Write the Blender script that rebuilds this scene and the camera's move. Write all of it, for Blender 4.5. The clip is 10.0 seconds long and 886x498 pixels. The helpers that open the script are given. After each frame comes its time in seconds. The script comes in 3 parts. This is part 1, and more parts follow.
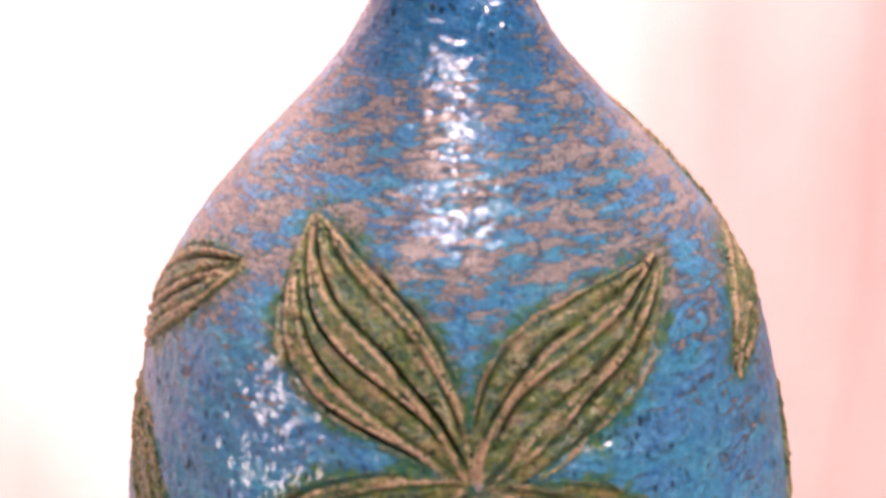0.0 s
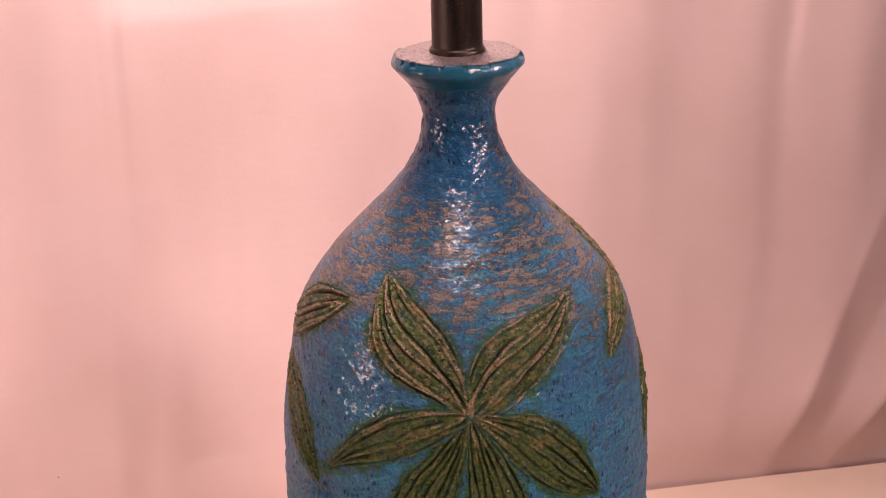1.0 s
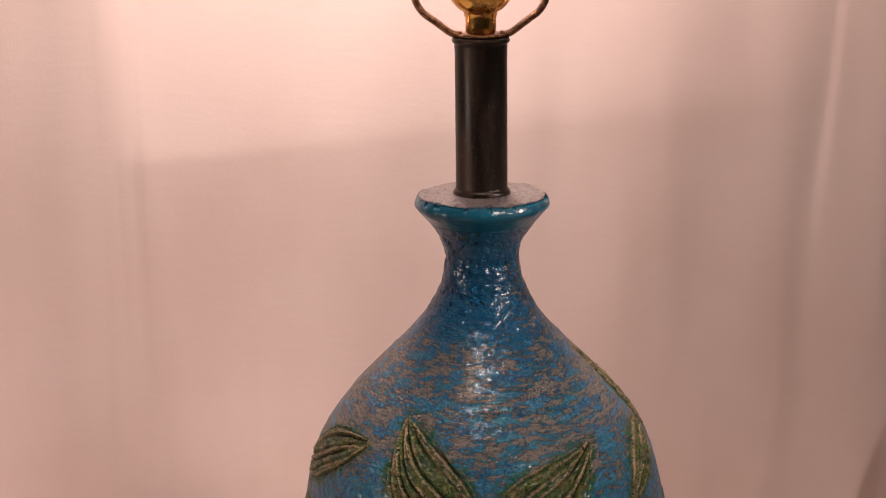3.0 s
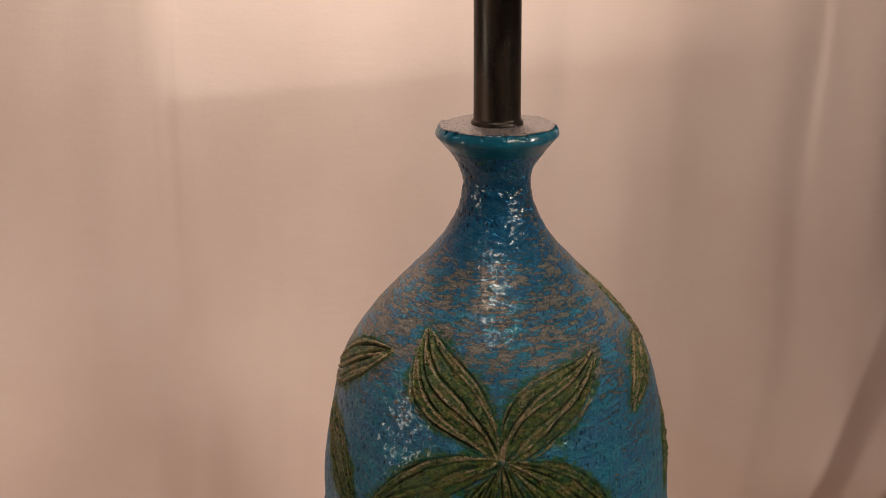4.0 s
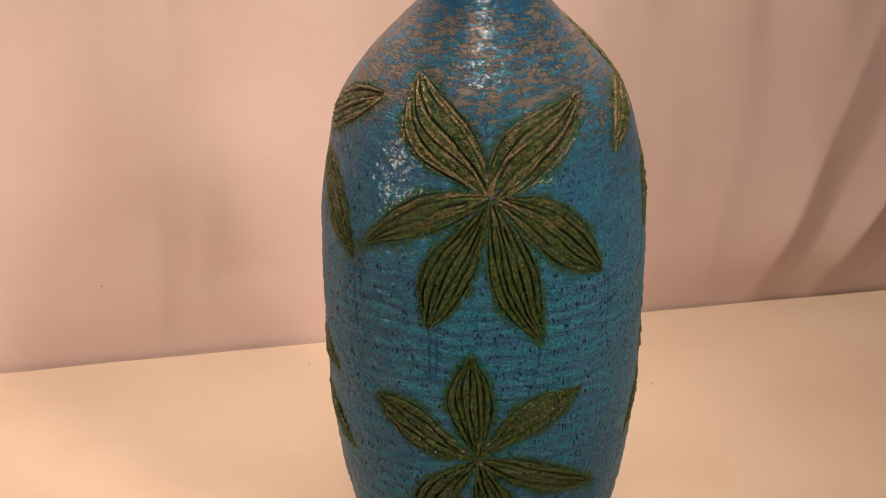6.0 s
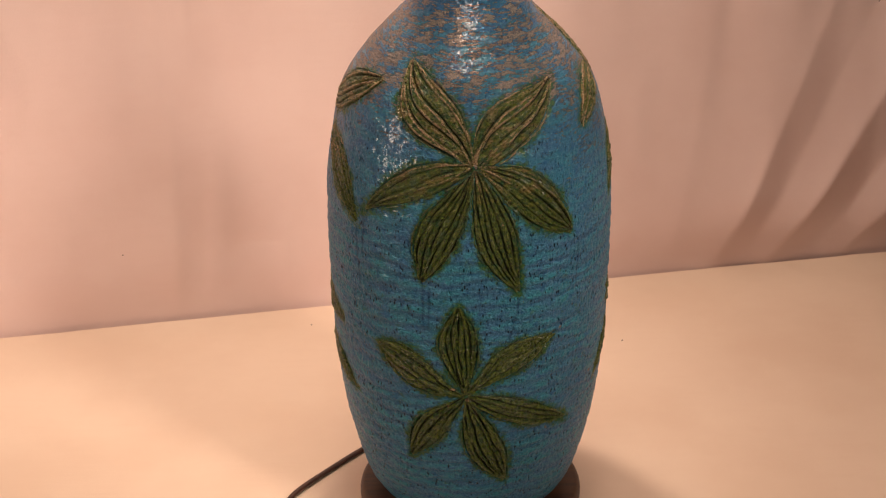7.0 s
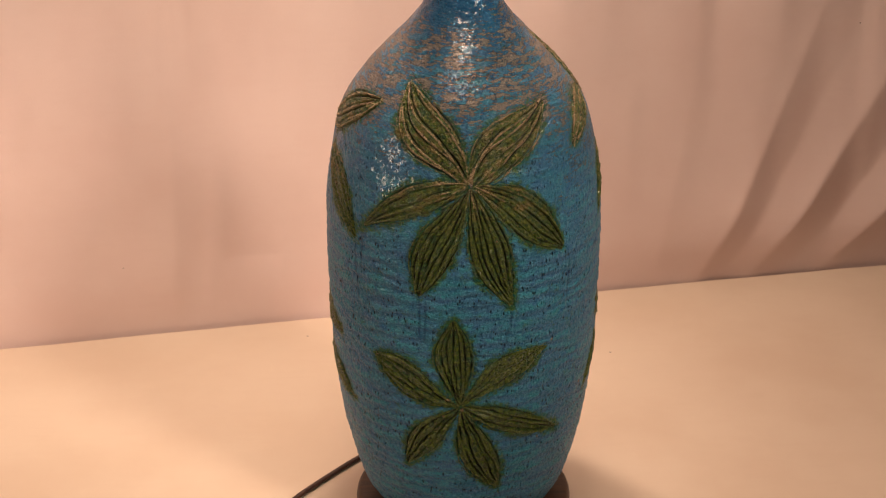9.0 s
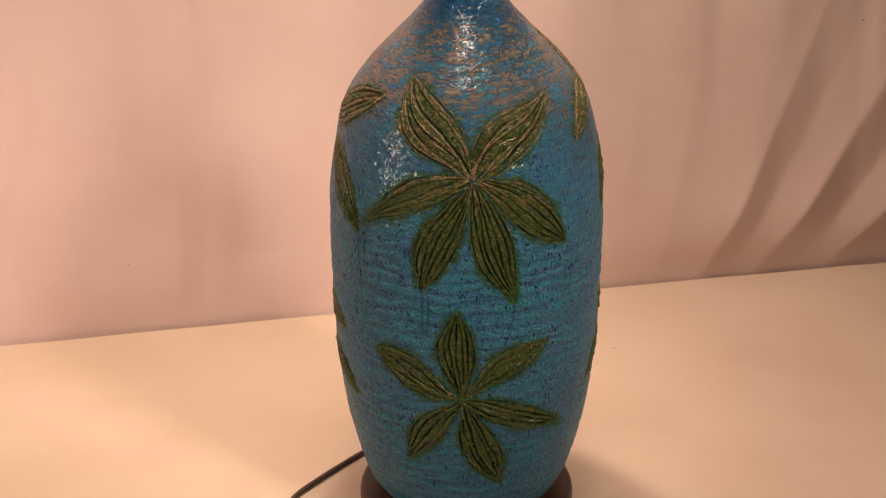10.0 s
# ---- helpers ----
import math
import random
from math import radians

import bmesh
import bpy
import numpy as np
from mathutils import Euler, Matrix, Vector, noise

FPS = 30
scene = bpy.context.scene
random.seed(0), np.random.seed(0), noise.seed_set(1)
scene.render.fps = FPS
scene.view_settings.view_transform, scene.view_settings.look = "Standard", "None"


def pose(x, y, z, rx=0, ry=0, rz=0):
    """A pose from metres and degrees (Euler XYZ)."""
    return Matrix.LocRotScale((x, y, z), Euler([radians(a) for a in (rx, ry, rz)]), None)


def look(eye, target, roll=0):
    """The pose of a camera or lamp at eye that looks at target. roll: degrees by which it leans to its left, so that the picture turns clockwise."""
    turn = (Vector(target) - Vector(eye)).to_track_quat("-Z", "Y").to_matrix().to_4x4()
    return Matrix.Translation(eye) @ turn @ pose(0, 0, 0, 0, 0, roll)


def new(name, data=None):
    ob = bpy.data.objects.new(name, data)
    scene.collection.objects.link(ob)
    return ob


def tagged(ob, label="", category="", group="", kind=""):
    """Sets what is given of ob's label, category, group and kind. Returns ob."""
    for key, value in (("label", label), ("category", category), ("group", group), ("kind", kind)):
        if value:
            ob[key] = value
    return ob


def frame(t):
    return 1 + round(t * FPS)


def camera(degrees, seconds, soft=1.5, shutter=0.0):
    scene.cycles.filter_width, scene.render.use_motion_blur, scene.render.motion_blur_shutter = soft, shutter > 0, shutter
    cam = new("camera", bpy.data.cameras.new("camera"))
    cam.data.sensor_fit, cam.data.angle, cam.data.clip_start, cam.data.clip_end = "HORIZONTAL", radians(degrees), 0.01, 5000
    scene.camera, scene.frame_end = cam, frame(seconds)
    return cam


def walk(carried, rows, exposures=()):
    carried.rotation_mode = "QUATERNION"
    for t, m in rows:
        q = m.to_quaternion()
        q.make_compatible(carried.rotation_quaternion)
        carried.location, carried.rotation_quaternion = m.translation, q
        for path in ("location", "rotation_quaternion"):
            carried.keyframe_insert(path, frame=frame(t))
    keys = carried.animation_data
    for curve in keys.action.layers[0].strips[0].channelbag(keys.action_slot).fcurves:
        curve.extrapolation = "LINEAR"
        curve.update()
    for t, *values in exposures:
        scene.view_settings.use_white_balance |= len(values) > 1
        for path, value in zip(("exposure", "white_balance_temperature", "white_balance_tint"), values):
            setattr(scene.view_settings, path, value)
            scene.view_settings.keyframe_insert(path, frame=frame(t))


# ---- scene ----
# ---- camera and its way ----
cam = camera(31.5, 10.0, soft=1.0)
cam.data.dof.use_dof, cam.data.dof.focus_distance, cam.data.dof.aperture_fstop = True, 0.88, 32.0
PATH = [
    (0, -0.0145, -0.4320, 0.4375, 75.49, 0.90, -1.72),
    (0.1, -0.0123, -0.4904, 0.4699, 73.66, 1.04, -1.28),
    (0.2, -0.0099, -0.5498, 0.5017, 72.26, 1.17, -0.93),
    (0.3, -0.0072, -0.6208, 0.5314, 71.79, 1.27, -0.75),
    (0.4, -0.0048, -0.6869, 0.5577, 71.48, 1.35, -0.64),
    (0.5, -0.0034, -0.7421, 0.5788, 71.33, 1.42, -0.48),
    (0.7, -0.0059, -0.7807, 0.6068, 70.90, 1.57, -0.78),
    (1, -0.0091, -0.7593, 0.6091, 70.69, 1.38, -0.45),
    (1.5, -0.0100, -0.7251, 0.6061, 70.60, 1.42, -0.49),
    (2, -0.0078, -0.7096, 0.6030, 72.17, 1.33, -0.19),
    (2.5, -0.0100, -0.7325, 0.6056, 74.34, 1.01, -0.04),
    (2.7, -0.0111, -0.7331, 0.6066, 74.75, 0.86, 0.11),
    (3.25, -0.0140, -0.7700, 0.6080, 76.30, 0.55, 0.50),
    (3.8, -0.0172, -0.8105, 0.6086, 75.38, 0.30, 0.71),
    (4, -0.0187, -0.8193, 0.6080, 74.24, 0.24, 0.65),
    (4.5, -0.0230, -0.8367, 0.6065, 71.61, 0.11, 0.30),
    (5, -0.0256, -0.8476, 0.6025, 69.25, 0.22, -0.08),
    (5.5, -0.0254, -0.8555, 0.5981, 68.04, 0.22, -0.12),
    (6, -0.0251, -0.8673, 0.5949, 66.80, 0.46, -0.26),
    (6.2, -0.0254, -0.8722, 0.5960, 66.16, 0.53, -0.29),
    (7.3, -0.0295, -1.0255, 0.6439, 66.40, 0.61, -1.08),
    (7.5, -0.0308, -1.0283, 0.6470, 66.29, 0.60, -1.20),
    (8, -0.0347, -1.0218, 0.6523, 65.93, 0.49, -1.33),
    (8.5, -0.0365, -1.0350, 0.6495, 67.16, 0.27, -1.43),
    (9, -0.0358, -1.0268, 0.6502, 66.74, 0.24, -1.29),
    (9.5, -0.0339, -1.0345, 0.6487, 66.92, 0.33, -1.15),
    (10, -0.0334, -1.0331, 0.6463, 66.86, 0.33, -1.07),
]
EXPOSURES = [
    (0.0, 1.60, 5650, 31),
    (0.2, 1.22, 5550, 29),
    (0.5, 0.93, 5750, 31),
    (1.0, 0.38, 6150, 38),
    (1.75, 0.25, 6200, 29),
    (2.5, 0.04, 6000, 21),
    (4.0, -0.32, 5850, -1),
    (4.5, -0.10, 5950, -4),
    (5.5, 0.17, 6150, 0),
    (6.0, 0.16, 6300, 6),
    (7.5, 0.20, 6800, 18),
    (8.5, 0.18, 6800, 18),
    (9.0, 0.17, 6850, 13),
    (10.0, 0.17, 6850, 13),
]
walk(cam, [(t, pose(x, y, z, rx, ry, rz)) for t, x, y, z, rx, ry, rz in PATH], EXPOSURES)

# ---- light ----
world = bpy.data.worlds.new("room_air")
scene.world = world
world.use_nodes = True
world.node_tree.nodes["Background"].inputs[0].default_value = (1.0, 0.75, 0.58, 1)
world.node_tree.nodes["Background"].inputs[1].default_value = 0.05


def area_light(name, eye, target, width, height, watts, colour, spread=180):
    data = bpy.data.lights.new(name, "AREA")
    data.shape, data.size, data.size_y, data.energy, data.color = "RECTANGLE", width, height, watts, colour
    data.spread = radians(spread)
    ob = new(name, data)
    ob.matrix_world = look(eye, target)
    return ob


def point_light(name, eye, radius, watts, colour):
    data = bpy.data.lights.new(name, "POINT")
    data.shadow_soft_size, data.energy, data.color = radius, watts, colour
    ob = new(name, data)
    ob.location = eye
    return ob


def spot_light(name, eye, target, degrees, radius, watts, colour):
    data = bpy.data.lights.new(name, "SPOT")
    data.spot_size, data.spot_blend = radians(degrees), 0.9
    data.shadow_soft_size, data.energy, data.color = radius, watts, colour
    ob = new(name, data)
    ob.matrix_world = look(eye, target)
    return ob


WARM = (1.0, 0.76, 0.57)
area_light("ceiling_light", (-0.08, -0.44, 1.62), (-0.30, 0.16, 0.42), 0.80, 0.06, 1.40, WARM, 72)
area_light("side_light", (-1.02, -0.54, 0.40), (0.0, 0.1, 0.3), 0.24, 0.26, 2.95, WARM)
# narrow fill added beside the ceiling light to brighten the pot alone
spot_light("pot_fill_spot", (-0.03, -0.43, 1.62), (0.0, -0.06, 0.33), 14, 0.11, 12.0, WARM)
# unseen fill with a tight beam, added to lift the pot's right side
area_light("right_fill", (0.74, -0.82, 0.90), (0.0, 0.0, 0.22), 0.30, 0.30, 0.31, WARM, 24)
# unseen fill added close to the sheet to brighten its upper part
point_light("sheet_fill", (-0.02, 0.12, 0.77), 0.03, 7.6, WARM)
spot_light("left_spot", (-1.04, -0.58, 0.39), (-0.02, 0.0, 0.32), 11, 0.04, 1.5, WARM)
spot_light("right_spot", (0.93, -0.38, 0.80), (0.01, -0.01, 0.41), 12, 0.035, 24.0, WARM)


# ---- node and mesh helpers ----
class Nodes:
    def __init__(self, name):
        self.mat = bpy.data.materials.new(name)
        self.mat.use_nodes = True
        self.tree = self.mat.node_tree
        self.bsdf = self.tree.nodes["Principled BSDF"]

    def put(self, socket, value):
        if isinstance(value, bpy.types.NodeSocket):
            self.tree.links.new(value, socket)
        elif hasattr(socket.default_value, "__len__"):
            n = len(socket.default_value)
            socket.default_value = (*value, 1.0)[:n]
        else:
            socket.default_value = value

    def math(self, op, a, b=0.0, c=0.0):
        n = self.tree.nodes.new("ShaderNodeMath")
        n.operation = op
        for k, v in enumerate((a, b, c)):
            self.put(n.inputs[k], v)
        return n.outputs[0]

    def ramp(self, value, lo, hi, a=0.0, b=1.0):
        n = self.tree.nodes.new("ShaderNodeMapRange")
        n.interpolation_type = "SMOOTHSTEP"
        for k, v in enumerate((value, lo, hi, a, b)):
            self.put(n.inputs[k], v)
        return n.outputs[0]

    def mix(self, factor, a, b):
        n = self.tree.nodes.new("ShaderNodeMix")
        n.data_type = "RGBA"
        self.put(n.inputs[0], factor)
        self.put(n.inputs[6], a)
        self.put(n.inputs[7], b)
        return n.outputs[2]

    def noise(self, vector, scale, detail=3.0, rough=0.55):
        n = self.tree.nodes.new("ShaderNodeTexNoise")
        self.put(n.inputs["Vector"], vector)
        n.inputs["Scale"].default_value = scale
        n.inputs["Detail"].default_value = detail
        n.inputs["Roughness"].default_value = rough
        return n.outputs["Fac"]

    def cells(self, vector, scale):
        n = self.tree.nodes.new("ShaderNodeTexVoronoi")
        self.put(n.inputs["Vector"], vector)
        n.inputs["Scale"].default_value = scale
        return n.outputs["Distance"]

    def place(self):
        return self.tree.nodes.new("ShaderNodeTexCoord").outputs["Object"]

    def stretch(self, vector, x, y, z):
        n = self.tree.nodes.new("ShaderNodeMapping")
        n.vector_type = "POINT"
        self.put(n.inputs["Vector"], vector)
        n.inputs["Scale"].default_value = (x, y, z)
        return n.outputs[0]

    def unrolled(self):
        """The place on the pot's wall: round it and along its outline, in metres."""
        com = self.tree.nodes.new("ShaderNodeCombineXYZ")
        self.put(com.inputs[0], self.attribute("around"))
        self.put(com.inputs[1], self.attribute("along"))
        return com.outputs[0]

    def attribute(self, name):
        n = self.tree.nodes.new("ShaderNodeAttribute")
        n.attribute_name = name
        return n.outputs["Fac"]

    def bump(self, height, distance, strength=1.0, normal=None):
        n = self.tree.nodes.new("ShaderNodeBump")
        n.inputs["Strength"].default_value = strength
        n.inputs["Distance"].default_value = distance
        self.put(n.inputs["Height"], height)
        if normal is not None:
            self.put(n.inputs["Normal"], normal)
        return n.outputs[0]

    def done(self, colour, rough=0.5, metal=0.0, normal=None, spec=0.5, coat=None, coat_rough=0.1, coat_normal=None):
        if coat is not None:
            self.put(self.bsdf.inputs["Coat Weight"], coat)
            self.put(self.bsdf.inputs["Coat Roughness"], coat_rough)
            self.put(self.bsdf.inputs["Coat Normal"], coat_normal)
        self.put(self.bsdf.inputs["Base Color"], colour)
        self.put(self.bsdf.inputs["Roughness"], rough)
        self.put(self.bsdf.inputs["Metallic"], metal)
        self.put(self.bsdf.inputs["Specular IOR Level"], spec)
        if normal is not None:
            self.put(self.bsdf.inputs["Normal"], normal)
        return self.mat


def sheet_mesh(name, points, material, closed=False, attributes=None):
    """A mesh from an array rows x columns x 3 of places; closed joins the last column to the first."""
    nr, nc = points.shape[:2]
    me = bpy.data.meshes.new(name)
    me.vertices.add(nr * nc)
    me.vertices.foreach_set("co", points.reshape(-1).astype(np.float32))
    cols = nc if closed else nc - 1
    i, j = np.meshgrid(np.arange(nr - 1), np.arange(cols), indexing="ij")
    k = (j + 1) % nc
    quads = np.stack([i * nc + j, i * nc + k, (i + 1) * nc + k, (i + 1) * nc + j], -1).reshape(-1, 4)
    me.loops.add(quads.size)
    me.loops.foreach_set("vertex_index", quads.reshape(-1).astype(np.int32))
    me.polygons.add(len(quads))
    me.polygons.foreach_set("loop_start", np.arange(0, quads.size, 4, dtype=np.int32))
    me.polygons.foreach_set("use_smooth", np.ones(len(quads), dtype=bool))
    me.update(calc_edges=True)
    for key, values in (attributes or {}).items():
        me.attributes.new(key, "FLOAT", "POINT").data.foreach_set("value", values.reshape(-1).astype(np.float32))
    me.materials.append(material)
    return me


def part(name, data, parent=None, label=""):
    """Links a mesh as one object under a thing or a part."""
    ob = new(name, data)
    if parent is not None:
        ob.parent = parent
    return tagged(ob, label)


def turned(name, outline, material, n=96):
    """A mesh turned on the upright axis from pairs of radius and height."""
    angle = np.linspace(0, 2 * np.pi, n, endpoint=False)
    r, z = np.array(outline)[:, 0:1], np.array(outline)[:, 1:2]
    pts = np.stack([r * np.cos(angle), r * np.sin(angle), z + 0 * angle], -1)
    return sheet_mesh(name, pts, material, closed=True)


def rounded(outline, steps=4):
    """The outline with its corners cut round, by corner cutting."""
    pts = [Vector(p) for p in outline]
    for _ in range(steps):
        cut = [pts[0]]
        for a, b in zip(pts, pts[1:]):
            cut += [a.lerp(b, 0.25), a.lerp(b, 0.75)]
        pts = cut + [pts[-1]]
    return [tuple(p) for p in pts]


def tube(name, path, radius, material, sides=12, flat=1.0, up=(0, 0, 1)):
    """A rod along a path of places; flat squeezes it along up."""
    path = np.array(path, float)
    tangent = np.gradient(path, axis=0)
    tangent /= np.linalg.norm(tangent, axis=1)[:, None]
    side = np.cross(tangent, np.array(up, float))
    side /= np.linalg.norm(side, axis=1)[:, None]
    over = np.cross(side, tangent)
    a = np.linspace(0, 2 * np.pi, sides, endpoint=False)[None, :, None]
    rad = np.broadcast_to(np.asarray(radius, float), (len(path),))[:, None, None]
    pts = path[:, None] + rad * (np.cos(a) * side[:, None] + flat * np.sin(a) * over[:, None])
    pts = np.concatenate([path[:1, None].repeat(sides, 1), pts, path[-1:, None].repeat(sides, 1)])
    return sheet_mesh(name, pts, material, closed=True)


def smooth_path(points, steps=5):
    return [Vector(p) for p in rounded(points, steps)]


RNG = np.random.default_rng(7)
LATTICE = [RNG.random((256, 256)) for _ in range(8)]


def value_noise(u, v, seed=0):
    """Smooth noise from 0 to 1 over a plane, one unit a cell."""
    g = LATTICE[seed % 8]
    i, j = np.floor(u).astype(int), np.floor(v).astype(int)
    a, b = u - i, v - j
    a, b = a * a * (3 - 2 * a), b * b * (3 - 2 * b)
    i0, j0, i1, j1 = i % 256, j % 256, (i + 1) % 256, (j + 1) % 256
    return (g[i0, j0] * (1 - a) + g[i1, j0] * a) * (1 - b) + (g[i0, j1] * (1 - a) + g[i1, j1] * a) * b


def step(x, lo, hi):
    t = np.clip((x - lo) / (hi - lo), 0, 1)
    return t * t * (3 - 2 * t)


# ---- materials ----
def glaze_material():
    m = Nodes("blue_glaze_over_clay")
    at = m.unrolled()
    clay, green, dusty, drip, ring = (m.attribute(k) for k in ("clay", "green", "dusty", "drip", "ring"))
    even = m.math("SUBTRACT", 1.0, m.attribute("even"))
    # bare clay in short level streaks where the glaze lies thin
    flecks = m.noise(m.stretch(at, 200, 560, 1), 1.0, 6.0, 0.68)
    bare = m.ramp(m.math("ADD", flecks, m.math("MULTIPLY", clay, 0.385)), 0.660, 0.745, 0.0, 0.90)
    # the glaze: broad clouds of blue, teal on the throwing rings, thin dark runs
    broad = m.noise(m.stretch(at, 42, 90, 1), 1.0, 3.0)
    medium = m.noise(m.stretch(at, 140, 230, 1), 1.0, 4.0, 0.6)
    blue = m.mix(m.ramp(broad, 0.36, 0.62), (0.036, 0.190, 0.298), (0.052, 0.166, 0.322))
    blue = m.mix(m.ramp(medium, 0.50, 0.70, 0.0, 0.75), blue, (0.016, 0.098, 0.250))
    blue = m.mix(m.math("MULTIPLY", ring, m.ramp(medium, 0.60, 0.42, 0.0, 0.75)), blue, (0.024, 0.275, 0.345))
    blue = m.mix(m.ramp(ring, 0.30, 0.02, 0.0, 0.28), blue, (0.014, 0.080, 0.200))
    milky = m.noise(m.stretch(at, 110, 200, 1), 1.0, 5.0, 0.68)
    blue = m.mix(m.ramp(milky, 0.52, 0.70, 0.0, 0.50), blue, (0.085, 0.250, 0.360))
    runs = m.noise(m.stretch(at, 520, 130, 1), 1.0, 4.0, 0.6)
    blue = m.mix(m.ramp(runs, 0.55, 0.68, 0.0, 0.50), blue, (0.004, 0.050, 0.135))
    # pale high spots and dark hollows: relief light and shade put into the colour
    emboss = m.noise(m.stretch(at, 520, 600, 1), 1.0, 4.0, 0.65)
    blue = m.mix(m.ramp(emboss, 0.54, 0.70, 0.0, 0.65), blue, (0.120, 0.350, 0.480))
    blue = m.mix(m.ramp(emboss, 0.46, 0.32, 0.0, 0.65), blue, (0.004, 0.050, 0.120))
    blue = m.mix(m.math("MULTIPLY", m.attribute("deep"), m.ramp(medium, 0.66, 0.40, 0.45, 0.92)), blue, (0.003, 0.065, 0.175))
    blue = m.mix(m.math("MULTIPLY", m.attribute("even"), 0.8), blue, m.mix(medium, (0.003, 0.070, 0.120), (0.010, 0.120, 0.175)))
    # pinholes and short pits
    some = m.noise(m.stretch(at, 80, 120, 1), 1.0, 2.0)
    holes = m.ramp(m.cells(m.stretch(at, 420, 210, 1), 1.0), 0.34, 0.16)
    pit = m.math("MULTIPLY", holes, m.ramp(some, 0.46, 0.60))
    dots = m.ramp(m.cells(m.stretch(at, 300, 150, 1), 1.0), m.math("ADD", m.ramp(broad, 0.35, 0.65, 0.10, 0.24), m.math("MULTIPLY", m.attribute("deep"), 0.10)), 0.08)
    pit = m.math("MULTIPLY", m.math("MULTIPLY", m.math("MAXIMUM", pit, dots), even), m.ramp(clay, 0.06, 0.30, 1.0, 0.35))
    blue = m.mix(m.math("MULTIPLY", pit, 0.9), blue, (0.004, 0.010, 0.022))
    blue = m.mix(m.math("MULTIPLY", drip, 0.65), blue, (0.002, 0.018, 0.070))
    # green glaze that has bled past the leaves
    leafy = m.noise(m.stretch(at, 300, 380, 1), 1.0, 5.0, 0.7)
    greens = m.mix(m.ramp(leafy, 0.4, 0.62), (0.006, 0.070, 0.036), (0.050, 0.110, 0.010))
    smear = m.noise(m.stretch(at, 85, 70, 1), 1.0, 3.0)
    spread = m.ramp(m.math("ADD", green, m.math("ADD", m.math("MULTIPLY", m.math("SUBTRACT", leafy, 0.5), 2.0), m.math("MULTIPLY", m.math("SUBTRACT", smear, 0.5), 2.4))), 0.22, 1.05)
    blue = m.mix(m.math("MULTIPLY", m.math("MULTIPLY", spread, 0.92), m.math("SUBTRACT", 1.0, m.math("MULTIPLY", pit, 0.6))), blue, greens)
    fine = m.noise(m.stretch(at, 1000, 1300, 1), 1.0, 4.0, 0.6)
    earth = m.mix(m.ramp(fine, 0.3, 0.7), (0.14, 0.120, 0.110), (0.33, 0.275, 0.235))
    grey = m.mix(fine, (0.20, 0.155, 0.15), (0.42, 0.34, 0.32))
    earth = m.mix(dusty, earth, grey)
    bare = m.math("MULTIPLY", bare, m.math("SUBTRACT", 1.0, m.math("MULTIPLY", pit, 0.8)))
    # dark line round each fleck: the shadow of its edge put into the colour
    rim = m.math("MULTIPLY", m.math("MULTIPLY", bare, m.math("SUBTRACT", 1.0, bare)), 3.4)
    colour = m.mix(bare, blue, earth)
    colour = m.mix(m.math("MULTIPLY", rim, 0.65), colour, (0.012, 0.022, 0.032))
    height = m.math("SUBTRACT", m.math("MULTIPLY", flecks, 1.0), m.math("MULTIPLY", bare, 1.3))
    height = m.math("SUBTRACT", height, m.math("MULTIPLY", pit, 1.1))
    height = m.math("ADD", height, m.math("MULTIPLY", fine, 0.4))
    height = m.math("ADD", height, m.math("ADD", m.math("MULTIPLY", runs, 0.3), emboss))
    height = m.math("ADD", height, m.math("MULTIPLY", m.noise(m.stretch(at, 380, 480, 1), 1.0, 3.0, 0.6), 1.3))
    height = m.math("MULTIPLY", height, even)
    rough = m.ramp(bare, 0.0, 1.0, 0.35, 0.6)
    shine = m.math("SUBTRACT", 1.0, m.math("MAXIMUM", m.math("MULTIPLY", bare, 0.45), pit))
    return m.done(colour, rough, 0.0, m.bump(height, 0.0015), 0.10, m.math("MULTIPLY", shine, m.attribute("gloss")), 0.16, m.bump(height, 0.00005))


